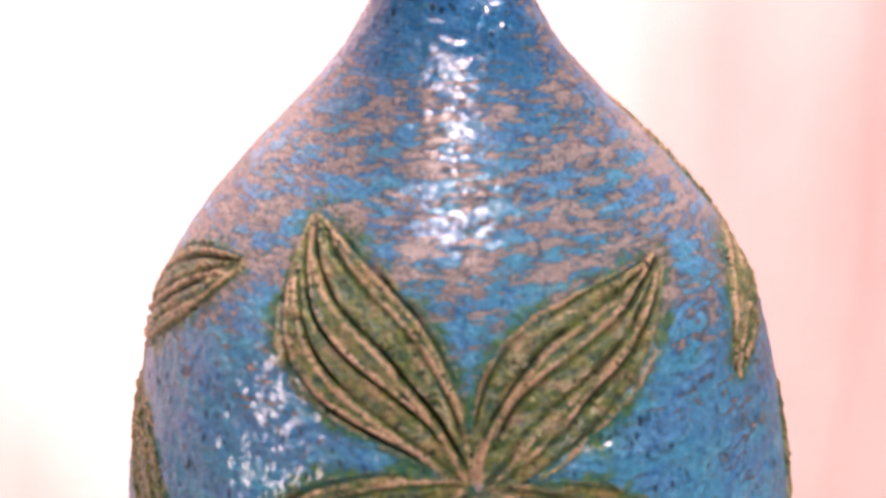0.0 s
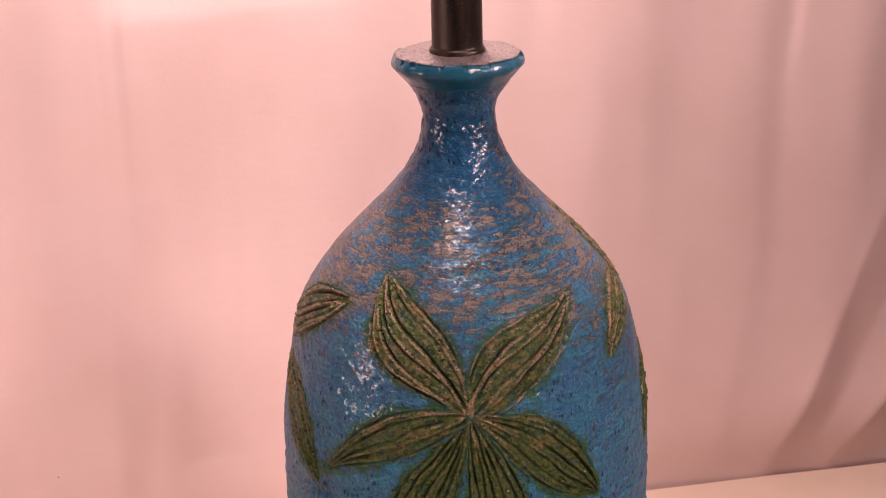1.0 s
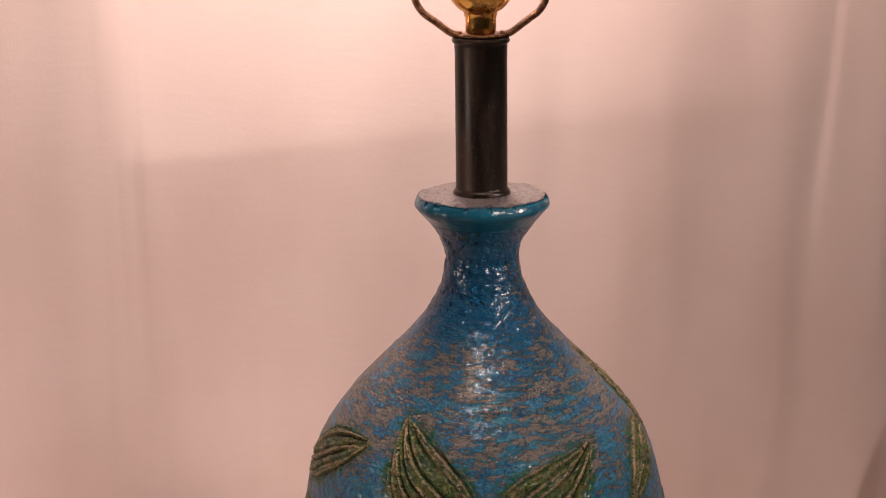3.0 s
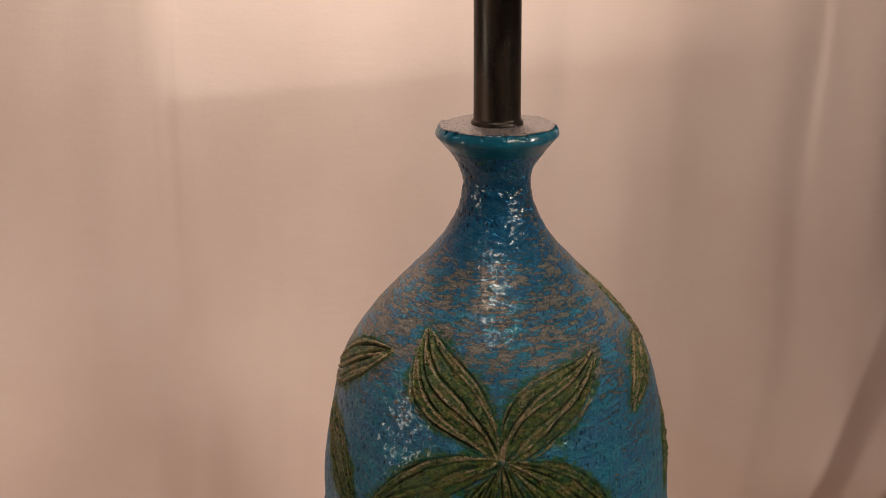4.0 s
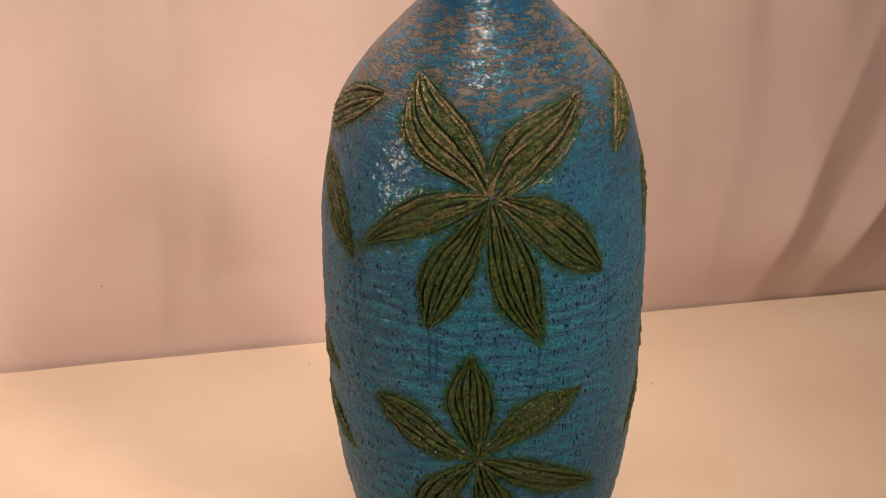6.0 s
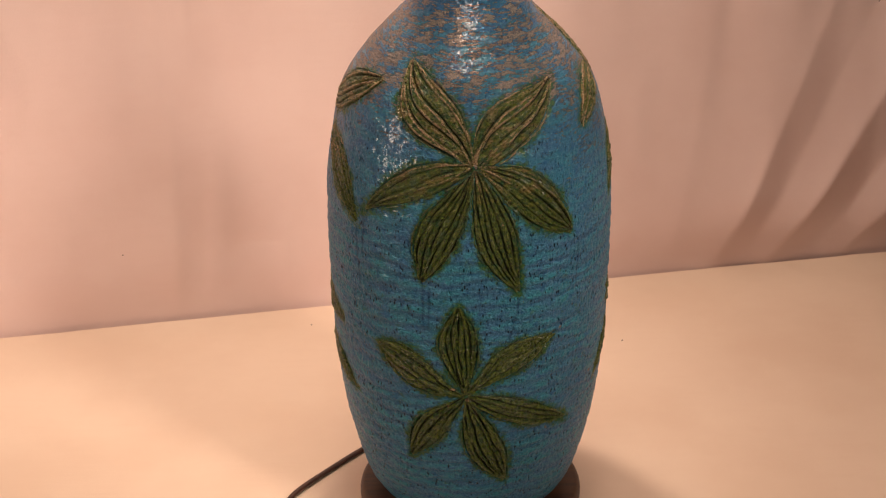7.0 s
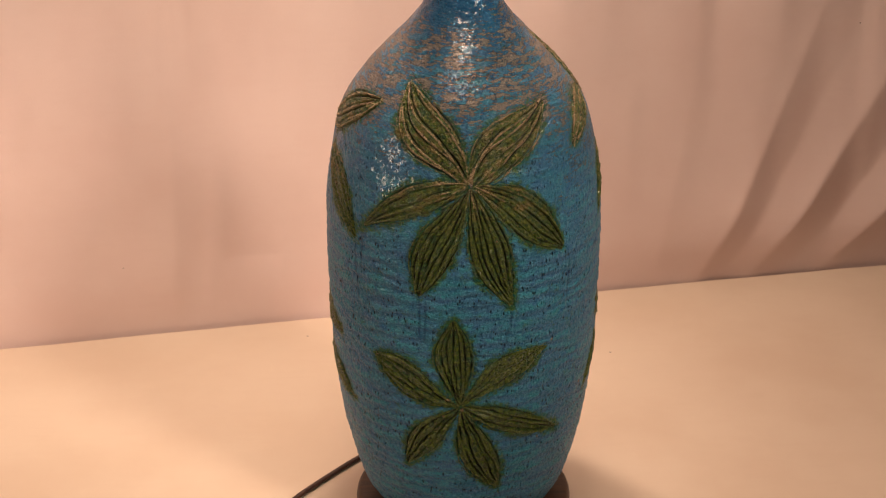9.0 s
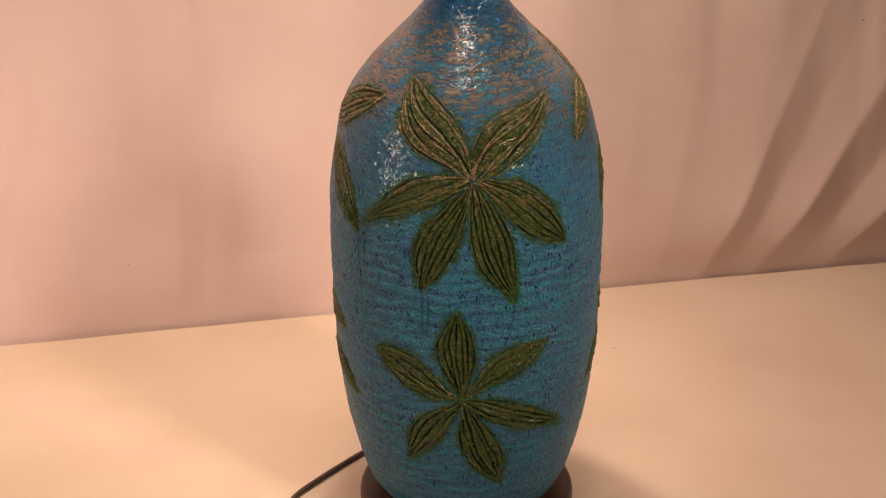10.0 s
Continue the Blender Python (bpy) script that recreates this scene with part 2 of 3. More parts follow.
def leaf_material():
    m = Nodes("green_glaze_over_clay")
    at = m.unrolled()
    clay, groove, shoulder = m.attribute("clay"), m.attribute("groove"), m.attribute("shoulder")
    mottle = m.noise(m.stretch(at, 300, 380, 1), 1.0, 5.0, 0.7)
    fine = m.noise(m.stretch(at, 1000, 1300, 1), 1.0, 4.0, 0.6)
    rim = m.attribute("rim")
    green = m.mix(m.ramp(mottle, 0.36, 0.64), (0.017, 0.058, 0.014), (0.105, 0.155, 0.018))
    patches = m.noise(m.stretch(at, 120, 150, 1), 1.0, 4.0, 0.6)
    green = m.mix(m.ramp(patches, 0.50, 0.66, 0.0, 0.75), green, (0.007, 0.066, 0.034))
    green = m.mix(m.math("MULTIPLY", m.ramp(patches, 0.50, 0.36, 0.0, 0.8), m.ramp(clay, 0.15, 0.55)), green, (0.185, 0.140, 0.050))
    fade = m.ramp(m.math("ADD", rim, m.math("MULTIPLY", m.math("SUBTRACT", m.math("ADD", mottle, patches), 1.0), 2.6)), 0.40, 1.10)
    green = m.mix(m.math("MULTIPLY", fade, 0.85), green, m.mix(mottle, (0.008, 0.060, 0.050), (0.030, 0.120, 0.090)))
    # lit bumps and vein ridges, shaded hollows: relief put into the leaf's colour
    emboss = m.noise(m.stretch(at, 560, 640, 1), 1.0, 4.0, 0.65)
    green = m.mix(m.ramp(emboss, 0.55, 0.70, 0.0, 0.55), green, m.mix(clay, (0.140, 0.175, 0.034), (0.30, 0.24, 0.115)))
    green = m.mix(m.math("MULTIPLY", m.attribute("ridge"), m.ramp(mottle, 0.36, 0.60, 0.10, 0.55)), green, m.mix(clay, (0.150, 0.180, 0.045), (0.33, 0.26, 0.13)))
    green = m.mix(m.ramp(emboss, 0.46, 0.34, 0.0, 0.8), green, (0.006, 0.018, 0.008))
    earth = m.mix(m.ramp(fine, 0.3, 0.7), (0.20, 0.140, 0.075), (0.46, 0.345, 0.215))
    blend = m.math("ADD", m.math("MULTIPLY", fine, 0.40), m.math("MULTIPLY", mottle, 0.60))
    rubbed = m.ramp(m.math("ADD", blend, m.math("ADD", m.math("MULTIPLY", shoulder, 0.27), m.math("MULTIPLY", clay, 0.09))), 0.66, 0.80)
    rubbed = m.math("MAXIMUM", rubbed, m.ramp(clay, 1.15, 1.5))
    colour = m.mix(rubbed, green, earth)
    specks = m.ramp(m.cells(m.stretch(at, 400, 340, 1), 1.0), 0.26, 0.12)
    colour = m.mix(m.math("MULTIPLY", specks, 0.85), colour, (0.006, 0.010, 0.005))
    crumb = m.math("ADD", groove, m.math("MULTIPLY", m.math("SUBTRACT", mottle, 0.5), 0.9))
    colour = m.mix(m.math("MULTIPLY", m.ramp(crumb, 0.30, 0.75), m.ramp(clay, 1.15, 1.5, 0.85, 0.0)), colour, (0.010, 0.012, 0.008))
    height = m.math("ADD", m.math("MULTIPLY", mottle, 1.4), m.math("ADD", emboss, m.math("MULTIPLY", fine, 0.5)))
    height = m.math("SUBTRACT", height, m.math("MULTIPLY", specks, 0.9))
    rough = m.ramp(rubbed, 0.0, 1.0, 0.30, 0.65)
    shine = m.math("SUBTRACT", 0.8, m.math("ADD", m.math("MULTIPLY", rubbed, 0.7), m.math("MULTIPLY", groove, 0.6)))
    return m.done(colour, rough, 0.0, m.bump(height, 0.0034), 0.20, m.math("MAXIMUM", m.math("MULTIPLY", shine, 0.85), 0.0), 0.08, m.bump(height, 0.00035))


def cloth_material(name, light, dark):
    m = Nodes(name)
    at = m.place()
    weave = m.noise(m.stretch(at, 900, 900, 900), 1.0, 2.0)
    slub = m.noise(m.stretch(at, 25, 160, 160), 1.0, 3.0)
    soil = m.noise(at, 7.0, 4.0)
    colour = m.mix(m.ramp(soil, 0.35, 0.7), light, dark)
    colour = m.mix(m.ramp(slub, 0.5, 0.8, 0.0, 0.25), colour, dark)
    height = m.math("ADD", m.math("MULTIPLY", weave, 0.5), slub)
    return m.done(colour, 0.9, 0.0, m.bump(height, 0.0006, 0.35), 0.2)


def bronze_material():
    m = Nodes("dark_bronze")
    at = m.place()
    worn = m.noise(m.stretch(at, 160, 160, 30), 1.0, 4.0)
    specks = m.noise(at, 700.0, 3.0)
    colour = m.mix(m.ramp(worn, 0.42, 0.68), (0.018, 0.013, 0.011), (0.048, 0.031, 0.023))
    colour = m.mix(m.ramp(specks, 0.62, 0.75, 0.0, 0.6), colour, (0.16, 0.12, 0.09))
    return m.done(colour, m.ramp(worn, 0.3, 0.7, 0.30, 0.48), 0.55, m.bump(specks, 0.0002, 0.4))


def brass_material():
    m = Nodes("polished_brass")
    tarnish = m.noise(m.place(), 180.0, 3.0)
    colour = m.mix(m.ramp(tarnish, 0.45, 0.7), (0.72, 0.45, 0.13), (0.42, 0.24, 0.07))
    return m.done(colour, m.ramp(tarnish, 0.4, 0.7, 0.16, 0.4), 1.0)


def hammered_material():
    m = Nodes("aged_copper")
    at = m.place()
    dents = m.noise(at, 420.0, 3.0)
    colour = m.mix(m.ramp(dents, 0.4, 0.66), (0.16, 0.075, 0.045), (0.42, 0.23, 0.12))
    return m.done(colour, 0.4, 0.8, m.bump(dents, 0.0006, 0.7))


def wood_material():
    m = Nodes("dark_stained_wood")
    at = m.place()
    grain = m.noise(m.stretch(at, 30, 220, 220), 1.0, 4.0)
    fine = m.noise(at, 500.0, 2.0)
    colour = m.mix(m.ramp(grain, 0.35, 0.68), (0.040, 0.020, 0.013), (0.085, 0.042, 0.024))
    return m.done(colour, m.ramp(grain, 0.3, 0.7, 0.36, 0.5), 0.0, m.bump(m.math("ADD", grain, fine), 0.0003, 0.3), 0.4)


def plain_material(name, a, b, rough, scale=300.0):
    m = Nodes(name)
    n = m.noise(m.place(), scale, 3.0)
    return m.done(m.mix(m.ramp(n, 0.35, 0.65), a, b), rough, 0.0, m.bump(n, 0.0004, 0.3))


GLAZE, LEAF = glaze_material(), leaf_material()
SHEET = cloth_material("hanging_cotton", (0.80, 0.655, 0.645), (0.755, 0.60, 0.585))
COVER = cloth_material("table_cotton", (0.82, 0.69, 0.575), (0.77, 0.63, 0.515))
BRONZE, BRASS, COPPER, WOOD = bronze_material(), brass_material(), hammered_material(), wood_material()
FLEX = plain_material("brown_flex", (0.035, 0.014, 0.010), (0.06, 0.025, 0.017), 0.42)
LINT = plain_material("dark_lint", (0.05, 0.035, 0.03), (0.10, 0.07, 0.05), 0.9)
PAINT = plain_material("room_paint", (0.33, 0.33, 0.34), (0.29, 0.29, 0.30), 0.8, 9.0)


# ---- the room, the table cover and the sheet behind ----
def slab(name, lo, hi, material):
    bm = bmesh.new()
    bmesh.ops.create_cube(bm, size=1.0)
    for v in bm.verts:
        v.co = Vector([lo[k] + (v.co[k] + 0.5) * (hi[k] - lo[k]) for k in range(3)])
    me = bpy.data.meshes.new(name)
    bm.to_mesh(me)
    bm.free()
    me.materials.append(material)
    return tagged(new(name, me), kind="structure")


slab("floor", (-1.9, -2.1, -0.82), (1.9, 1.3, -0.74), PAINT)
slab("ceiling", (-1.9, -2.1, 1.72), (1.9, 1.3, 1.80), PAINT)
slab("wall_west", (-2.0, -2.1, -0.74), (-1.9, 1.3, 1.72), PAINT)
slab("wall_east", (1.9, -2.1, -0.74), (2.0, 1.3, 1.72), PAINT)
slab("wall_south", (-1.9, -2.2, -0.74), (1.9, -2.1, 1.72), PAINT)
slab("wall_north", (-1.9, 1.3, -0.74), (1.9, 1.4, 1.72), PAINT)

SHEET_Y, SHEET_SLOPE = 0.3507, 0.193
SHEET_NORMAL = Vector((SHEET_SLOPE, -1.0, 0)).normalized()


def fold(x, z, foot, lean, width, height, reach):
    """A fold that runs up from the table: it swells slowly and then falls back over its width."""
    q = x - foot - lean * z
    width = width * (1 + 2.5 * np.clip(z, 0, 0.5))
    rise = np.exp(np.minimum(q, 0) / (1.6 * width))
    fall = (1 - np.clip(q / width, 0, 1)) ** 1.25
    return height * np.exp(-z / reach) * np.where(q < 0, rise, fall)


def sheet_swell(x, z):
    d = fold(x, z, 0.247, 0.40, 0.028, 0.018, 0.17)
    d += fold(x, z, 0.302, 0.62, 0.042, 0.028, 0.19)
    d += fold(x, z, 0.380, 0.85, 0.050, 0.031, 0.20)
    d += fold(x, z, 0.200, 0.16, 0.015, 0.0015, 0.35)
    d += fold(x, z, -0.256, 0.02, 0.022, 0.011, 0.30)
    d += 0.005 * np.exp(-((x + 0.222 - 0.01 * np.sin(9 * z)) / 0.016) ** 2) * np.exp(-z / 0.6)
    d += 0.006 * np.exp(-((x + 0.385 - 0.12 * z) / 0.036) ** 2) * step(z, 0.05, 0.28)
    d += 0.006 * np.exp(-((x + 0.295 - 0.06 * z) / 0.022) ** 2) * step(z, 0.08, 0.26)
    d += fold(x, z, -0.160, 0.02, 0.012, 0.006, 0.10) + fold(x, z, -0.110, 0.05, 0.010, 0.005, 0.07)
    # creases left by the folded cloth: two level ones and two upright ones
    lean = step(x, -0.250, -0.222) * (1 - step(x, 0.12, 0.36))
    over = np.clip(z - 0.403 - 0.05 * np.clip(x + 0.16, 0, 0.4), 0, 0.16)
    soft = 0.003 + 0.05 * np.clip(x + 0.19, 0, 0.3)
    d -= 0.22 * lean * (over - soft * (1 - np.exp(-over / soft)))
    d -= 0.0006 * np.exp(-((z - 0.066) / 0.004) ** 2) * step(x, -0.215, -0.20) * (1 - step(x, -0.165, -0.15))
    d -= 0.0016 * np.exp(-((x + 0.232) / 0.0035) ** 2) * step(z, 0.22, 0.36)
    d -= 0.0016 * np.exp(-np.clip((x - 0.262 - 0.10 * (z - 0.4)) / 0.016, -9, 0) ** 2) * (1 - step(x - 0.262 - 0.10 * (z - 0.4), 0.0, 0.005)) * step(z, 0.28, 0.40)
    d += 0.010 * (value_noise(x * 5 + 40, z * 2.2 + 9, 1) - 0.5) + 0.012 * (value_noise(x * 15 + 3 - 2.2 * z, z * 2.2 + 5, 2) - 0.5) + 0.0016 * (value_noise(x * 48 + 9, z * 7 + 2, 3) - 0.5)
    return (d - 0.004) * (0.08 + 0.92 * step(z, -0.010, 0.085)) - 0.003 * (1 - step(z, 0.0, 0.05))


def hanging_sheet():
    x = np.concatenate([np.linspace(-1.75, -0.52, 50)[:-1], np.linspace(-0.52, 0.56, 300)[:-1], np.linspace(0.56, 1.75, 50)])
    z = np.concatenate([np.linspace(-0.60, -0.02, 20)[:-1], np.linspace(-0.02, 0.62, 200)[:-1], np.linspace(0.62, 1.70, 60)])
    gz, gx = np.meshgrid(z, x, indexing="ij")
    d = sheet_swell(gx, gz)
    pts = np.stack([gx + SHEET_NORMAL.x * d, SHEET_Y + SHEET_SLOPE * gx + SHEET_NORMAL.y * d, gz], -1)
    back = pts[::-1].copy()
    back[..., 1] += 0.0015
    ob = new("hanging_sheet", sheet_mesh("hanging_sheet", np.concatenate([pts, back]), SHEET))
    return tagged(ob, "cream cotton bed sheet with fold creases hanging behind the table", "sheet")


def table_cover():
    """A cloth over the table: it hangs down in front and is tucked over the back edge, which runs along the sheet."""
    x = np.concatenate([np.linspace(-1.74, -0.6, 24)[:-1], np.linspace(-0.6, 0.6, 160)[:-1], np.linspace(0.6, 1.74, 24)])
    t = np.linspace(0, 1, 200)
    gt, gx = np.meshgrid(t, x, indexing="ij")
    back = SHEET_Y + SHEET_SLOPE * gx - TABLE_GAP
    gy = -0.42 + (back + 0.42) * gt
    far = step(np.hypot(gx, gy), 0.10, 0.2)
    gz = far * 0.0022 * (value_noise(gx * 9 + 20, gy * 9 + 30, 3) - 0.75) + far * 0.0008 * (value_noise(gx * 30, gy * 30, 4) - 0.75)
    top = np.stack([gx, gy, gz], -1)
    front = top[0][None].repeat(12, 0).copy()
    for k in range(12):
        drop = (12 - k) / 12
        front[k, :, 2] -= 0.45 * drop
        front[k, :, 1] -= 0.02 * math.sqrt(min(1, drop * 4)) + 0.012 * drop * np.sin(front[k, :, 0] * 23)
    rear = top[-1][None].repeat(8, 0).copy()
    for k in range(8):
        turn = min(k + 1, 4) / 4 * math.pi / 2
        rear[k, :, 1] += 0.0025 * math.sin(turn)
        rear[k, :, 2] -= 0.0025 * (1 - math.cos(turn)) + 0.010 * max(0, k - 3)
    ob = new("table_cover", sheet_mesh("table_cover", np.concatenate([front, top, rear]), COVER))
    return tagged(ob, "plain cream cotton cloth spread flat over the table", "tablecloth")


def table_top():
    bm = bmesh.new()
    bmesh.ops.create_cube(bm, size=1.0)
    for v in bm.verts:
        x = 1.73 * (1 if v.co.x > 0 else -1)
        y = SHEET_Y + SHEET_SLOPE * x - TABLE_GAP - 0.004 if v.co.y > 0 else -0.41
        v.co = Vector((x, y, -0.0045 if v.co.z > 0 else -0.038))
    me = bpy.data.meshes.new("table_top")
    bm.to_mesh(me)
    bm.free()
    me.materials.append(WOOD)
    return tagged(new("table_top", me), kind="structure")


TABLE_GAP = 0.004
hanging_sheet()
table_cover()
table_top()


# ---- the lamp ----
KNOT_Z = [0.0138, 0.0175, 0.0240, 0.0388, 0.0638, 0.0888, 0.1288, 0.1688, 0.2088, 0.2388, 0.2638, 0.2888, 0.3088, 0.3238, 0.3388,
          0.3538, 0.3688, 0.3838, 0.3988, 0.4138, 0.4205, 0.4262, 0.4325, 0.4366, 0.4392, 0.4412, 0.4443, 0.4457, 0.4460]
KNOT_R = [0.0575, 0.0622, 0.0682, 0.0759, 0.0829, 0.0882, 0.0931, 0.0952, 0.0960, 0.0960, 0.0948, 0.0909, 0.0865, 0.0812, 0.0715,
          0.0586, 0.0438, 0.0302, 0.0216, 0.0178, 0.0190, 0.0215, 0.0262, 0.0300, 0.0324, 0.0328, 0.0317, 0.0300, 0.0115]


def outline_points(spacing):
    """The pot's outline, smoothed, at even steps of its own length; it starts and ends inside."""
    z, r = np.array(KNOT_Z), np.array(KNOT_R)
    ctrl = np.stack([r, z], 1)
    pts = [ctrl[0]]
    for k in range(len(ctrl) - 1):
        a, b = ctrl[k], ctrl[k + 1]
        ta = (ctrl[min(k + 1, len(ctrl) - 1)] - ctrl[max(k - 1, 0)]) / 2
        tb = (ctrl[min(k + 2, len(ctrl) - 1)] - ctrl[k]) / 2
        if k >= len(ctrl) - 2:
            ta = tb = b - a
        lim = np.linalg.norm(b - a)
        ta, tb = (v * min(1.0, 1.2 * lim / max(np.linalg.norm(v), 1e-9)) for v in (ta, tb))
        for t in np.linspace(0, 1, 25)[1:]:
            pts.append((2 * t**3 - 3 * t**2 + 1) * a + (t**3 - 2 * t**2 + t) * ta + (3 * t**2 - 2 * t**3) * b + (t**3 - t**2) * tb)
    pts = np.array(pts)
    length = np.concatenate([[0], np.cumsum(np.linalg.norm(np.diff(pts, axis=0), axis=1))])
    even = np.arange(0, length[-1], spacing)
    return np.interp(even, length, pts[:, 0]), np.interp(even, length, pts[:, 1])


LEAVES = []


def leaf_at(base, tip, half, bend, veins=5, sway=0.0, skew=0.93, tail=0.08):
    """Notes one incised leaf: angle (degrees round the pot) and height of its base and tip, half width, bend and sway in
    metres, a skew that moves its widest place towards the base (under 1) or the tip, and the length of the scratch past its tip."""
    LEAVES.append((base, tip, half, bend, veins, sway, skew, tail))


# the large flower on the front
leaf_at((-89.1, 0.2908), (-125.8, 0.3497), 0.0150, -0.0001, 5, 0.0022, 1.16, 0.05)
leaf_at((-89.1, 0.2908), (-46.8, 0.3376), 0.0132, -0.0055, 5, -0.0018, 0.72, 0.05)
leaf_at((-89.1, 0.2908), (-47.7, 0.2393), 0.0131, -0.0053, 5, -0.0012, 1.12, 0.05)
leaf_at((-89.1, 0.2908), (-72.1, 0.2057), 0.0122, 0.0022, 6, -0.0009, 1.12, 0.10)
leaf_at((-89.1, 0.2908), (-110.2, 0.2126), 0.0125, 0.0037, 6, -0.0008, 1.28, 0.14)
leaf_at((-89.1, 0.2908), (-135.9, 0.2547), 0.0097, 0.0058, 4, -0.0003, 0.88, 0.04)
# the smaller flower below it
leaf_at((-93.1, 0.1317), (-95.7, 0.1983), 0.0121, -0.0022, 6, 0.0003, 1.28, 0.03)
leaf_at((-93.1, 0.1317), (-131.5, 0.1640), 0.0112, -0.0006, 4, -0.0017, 1.36, 0.02)
leaf_at((-93.1, 0.1317), (-56.2, 0.1714), 0.0100, -0.0059, 4, -0.0006, 1.32, 0.03)
leaf_at((-93.1, 0.1317), (-44.9, 0.0998), 0.0087, 0.0002, 4, -0.0003, 0.88, 0.02)
leaf_at((-93.1, 0.1317), (-74.9, 0.0593), 0.0116, 0.0034, 5, 0.0004, 1.20, 0.12)
leaf_at((-93.1, 0.1317), (-119.2, 0.0789), 0.0096, 0.0031, 4, -0.0000, 1.16, 0.10)
# leaves of the flowers on the sides
leaf_at((-183.0, 0.3070), (-136.8, 0.3362), 0.0108, -0.0016, 5, 0.0, 0.85, 0.06)
leaf_at((-172.0, 0.2960), (-140.3, 0.2440), 0.0112, -0.0030, 4, 0.0, 0.90, 0.04)
leaf_at((-4.0, 0.3330), (-37.0, 0.3045), 0.0090, 0.0035, 5, 0.0, 0.93, 0.05)
leaf_at((3.0, 0.2950), (-17.5, 0.2500), 0.0095, 0.0020, 4, 0.0, 0.93, 0.04)
leaf_at((10.0, 0.3180), (-3.0, 0.3700), 0.0090, 0.0000, 4, 0.0)
leaf_at((-184.0, 0.1800), (-153.0, 0.1650), 0.0082, 0.0010, 4, 0.0)
leaf_at((-180.0, 0.1420), (-147.5, 0.1165), 0.0085, -0.0010, 4, 0.0)
leaf_at((0.0, 0.1520), (-24.5, 0.1195), 0.0088, 0.0020, 4, 0.0)
leaf_at((0.0, 0.1600), (-13.0, 0.1830), 0.0085, 0.0000, 4, 0.0)

OUT_R, OUT_Z = outline_points(0.00058)


OUT_S = np.concatenate([[0], np.cumsum(np.hypot(np.diff(OUT_R), np.diff(OUT_Z)))])


def along_at(z):
    keep = (OUT_Z > 0.012) & (OUT_Z < 0.4385)
    return np.interp(z, OUT_Z[keep], OUT_S[keep])


def radius_at(z):
    keep = (OUT_Z > 0.012) & (OUT_Z < 0.4385)
    return np.interp(z, OUT_Z[keep], OUT_R[keep])


def slant_at(z):
    """The outward normal of the pot's outline at a height: its part outward and its part up."""
    slope = (radius_at(z + 0.0008) - radius_at(z - 0.0008)) / 0.0016
    n = np.sqrt(1 + slope * slope)
    return 1 / n, -slope / n


def leaf_axes(leaf):
    (a0, z0), (a1, z1) = leaf[:2]
    scale = radians(1) * float(radius_at(np.array((z0 + z1) / 2)))
    chord = Vector(((a1 - a0) * scale, z1 - z0))
    return scale, chord, chord.length, chord.normalized()


def leaf_width(s, skew):
    """How wide a leaf is along its length, 1 at its widest: pointed at both ends."""
    s = np.clip(s, 0, 1)
    return 1.07 * np.sin(np.pi * s**skew) ** 0.98 * (1 - 0.10 * s) + 0.05


def leaf_nearness(angle, z):
    """1 on any leaf, falling to 0 a few millimetres outside its rim; and 1 well inside it."""
    best, inner = np.zeros_like(angle), np.zeros_like(angle)
    for leaf in LEAVES:
        (a0, z0), _, half, bend, _, sway, skew, _ = leaf
        scale, chord, length, way = leaf_axes(leaf)
        du, dz = (angle - a0) * scale, z - z0
        s = (du * way.x + dz * way.y) / length
        w = du * way.y - dz * way.x
        mid = bend * 4 * s * (1 - s) + sway * np.sin(2 * np.pi * s)
        over = np.abs(w - mid) - half * leaf_width(s, skew)
        beyond = np.maximum(np.maximum(-s, s - 1), 0) * length
        gap = np.maximum(over, 0) + beyond
        inner = np.maximum(inner, (1 - step(over, -0.0012, 0.0006)) * step(s, 0.01, 0.04) * (1 - step(s, 0.96, 1.0)))
        best = np.maximum(best, 1 - step(gap, -0.001, 0.0085))
    for a0, z0 in ((-89.0, 0.2900), (-92.6, 0.1310)):
        best = np.maximum(best, 1.6 * (1 - step(np.hypot((angle - a0) * 0.0016, z - z0), 0.0015, 0.0090)))
    return best, inner


def pot_relief(around, along, z):
    """How far the hand-worked wall stands out or in, in metres."""
    u, v = around * 1000 + 400, along * 1000
    lumps = value_noise(u / 14, v / 9 + 7, 0) - 0.5
    rings = value_noise(u / 22, v / 2.8 + 11, 1) - 0.5
    turns = np.sin(v / 8.6 * 2 * np.pi + 5.0 * value_noise(u / 24, v / 16, 4) + 0.002 * u) * (1 - step(z, 0.22, 0.27))
    rough = value_noise(u / 2.4, v / 2.2 + 13, 2) - 0.5
    grain = value_noise(u / 1.15, v / 1.0 + 17, 3) - 0.5
    combed = (value_noise(u / 0.95, v / 4.5 + 31, 5) - 0.5) * (1 - step(z, 0.26, 0.31))
    strength = (0.5 + 0.5 * step(z, 0.02, 0.06)) * (1 - 0.30 * step(z, 0.30, 0.34) + 0.45 * step(z, 0.385, 0.41)) * (1 - 0.85 * step(z, 0.426, 0.435))
    return strength * (0.0007 * lumps + 0.00024 * rings + 0.00026 * turns + (0.00056 - 0.00018 * step(z, 0.32, 0.34) * (1 - step(z, 0.37, 0.39))) * rough + 0.00016 * grain + 0.00024 * combed)


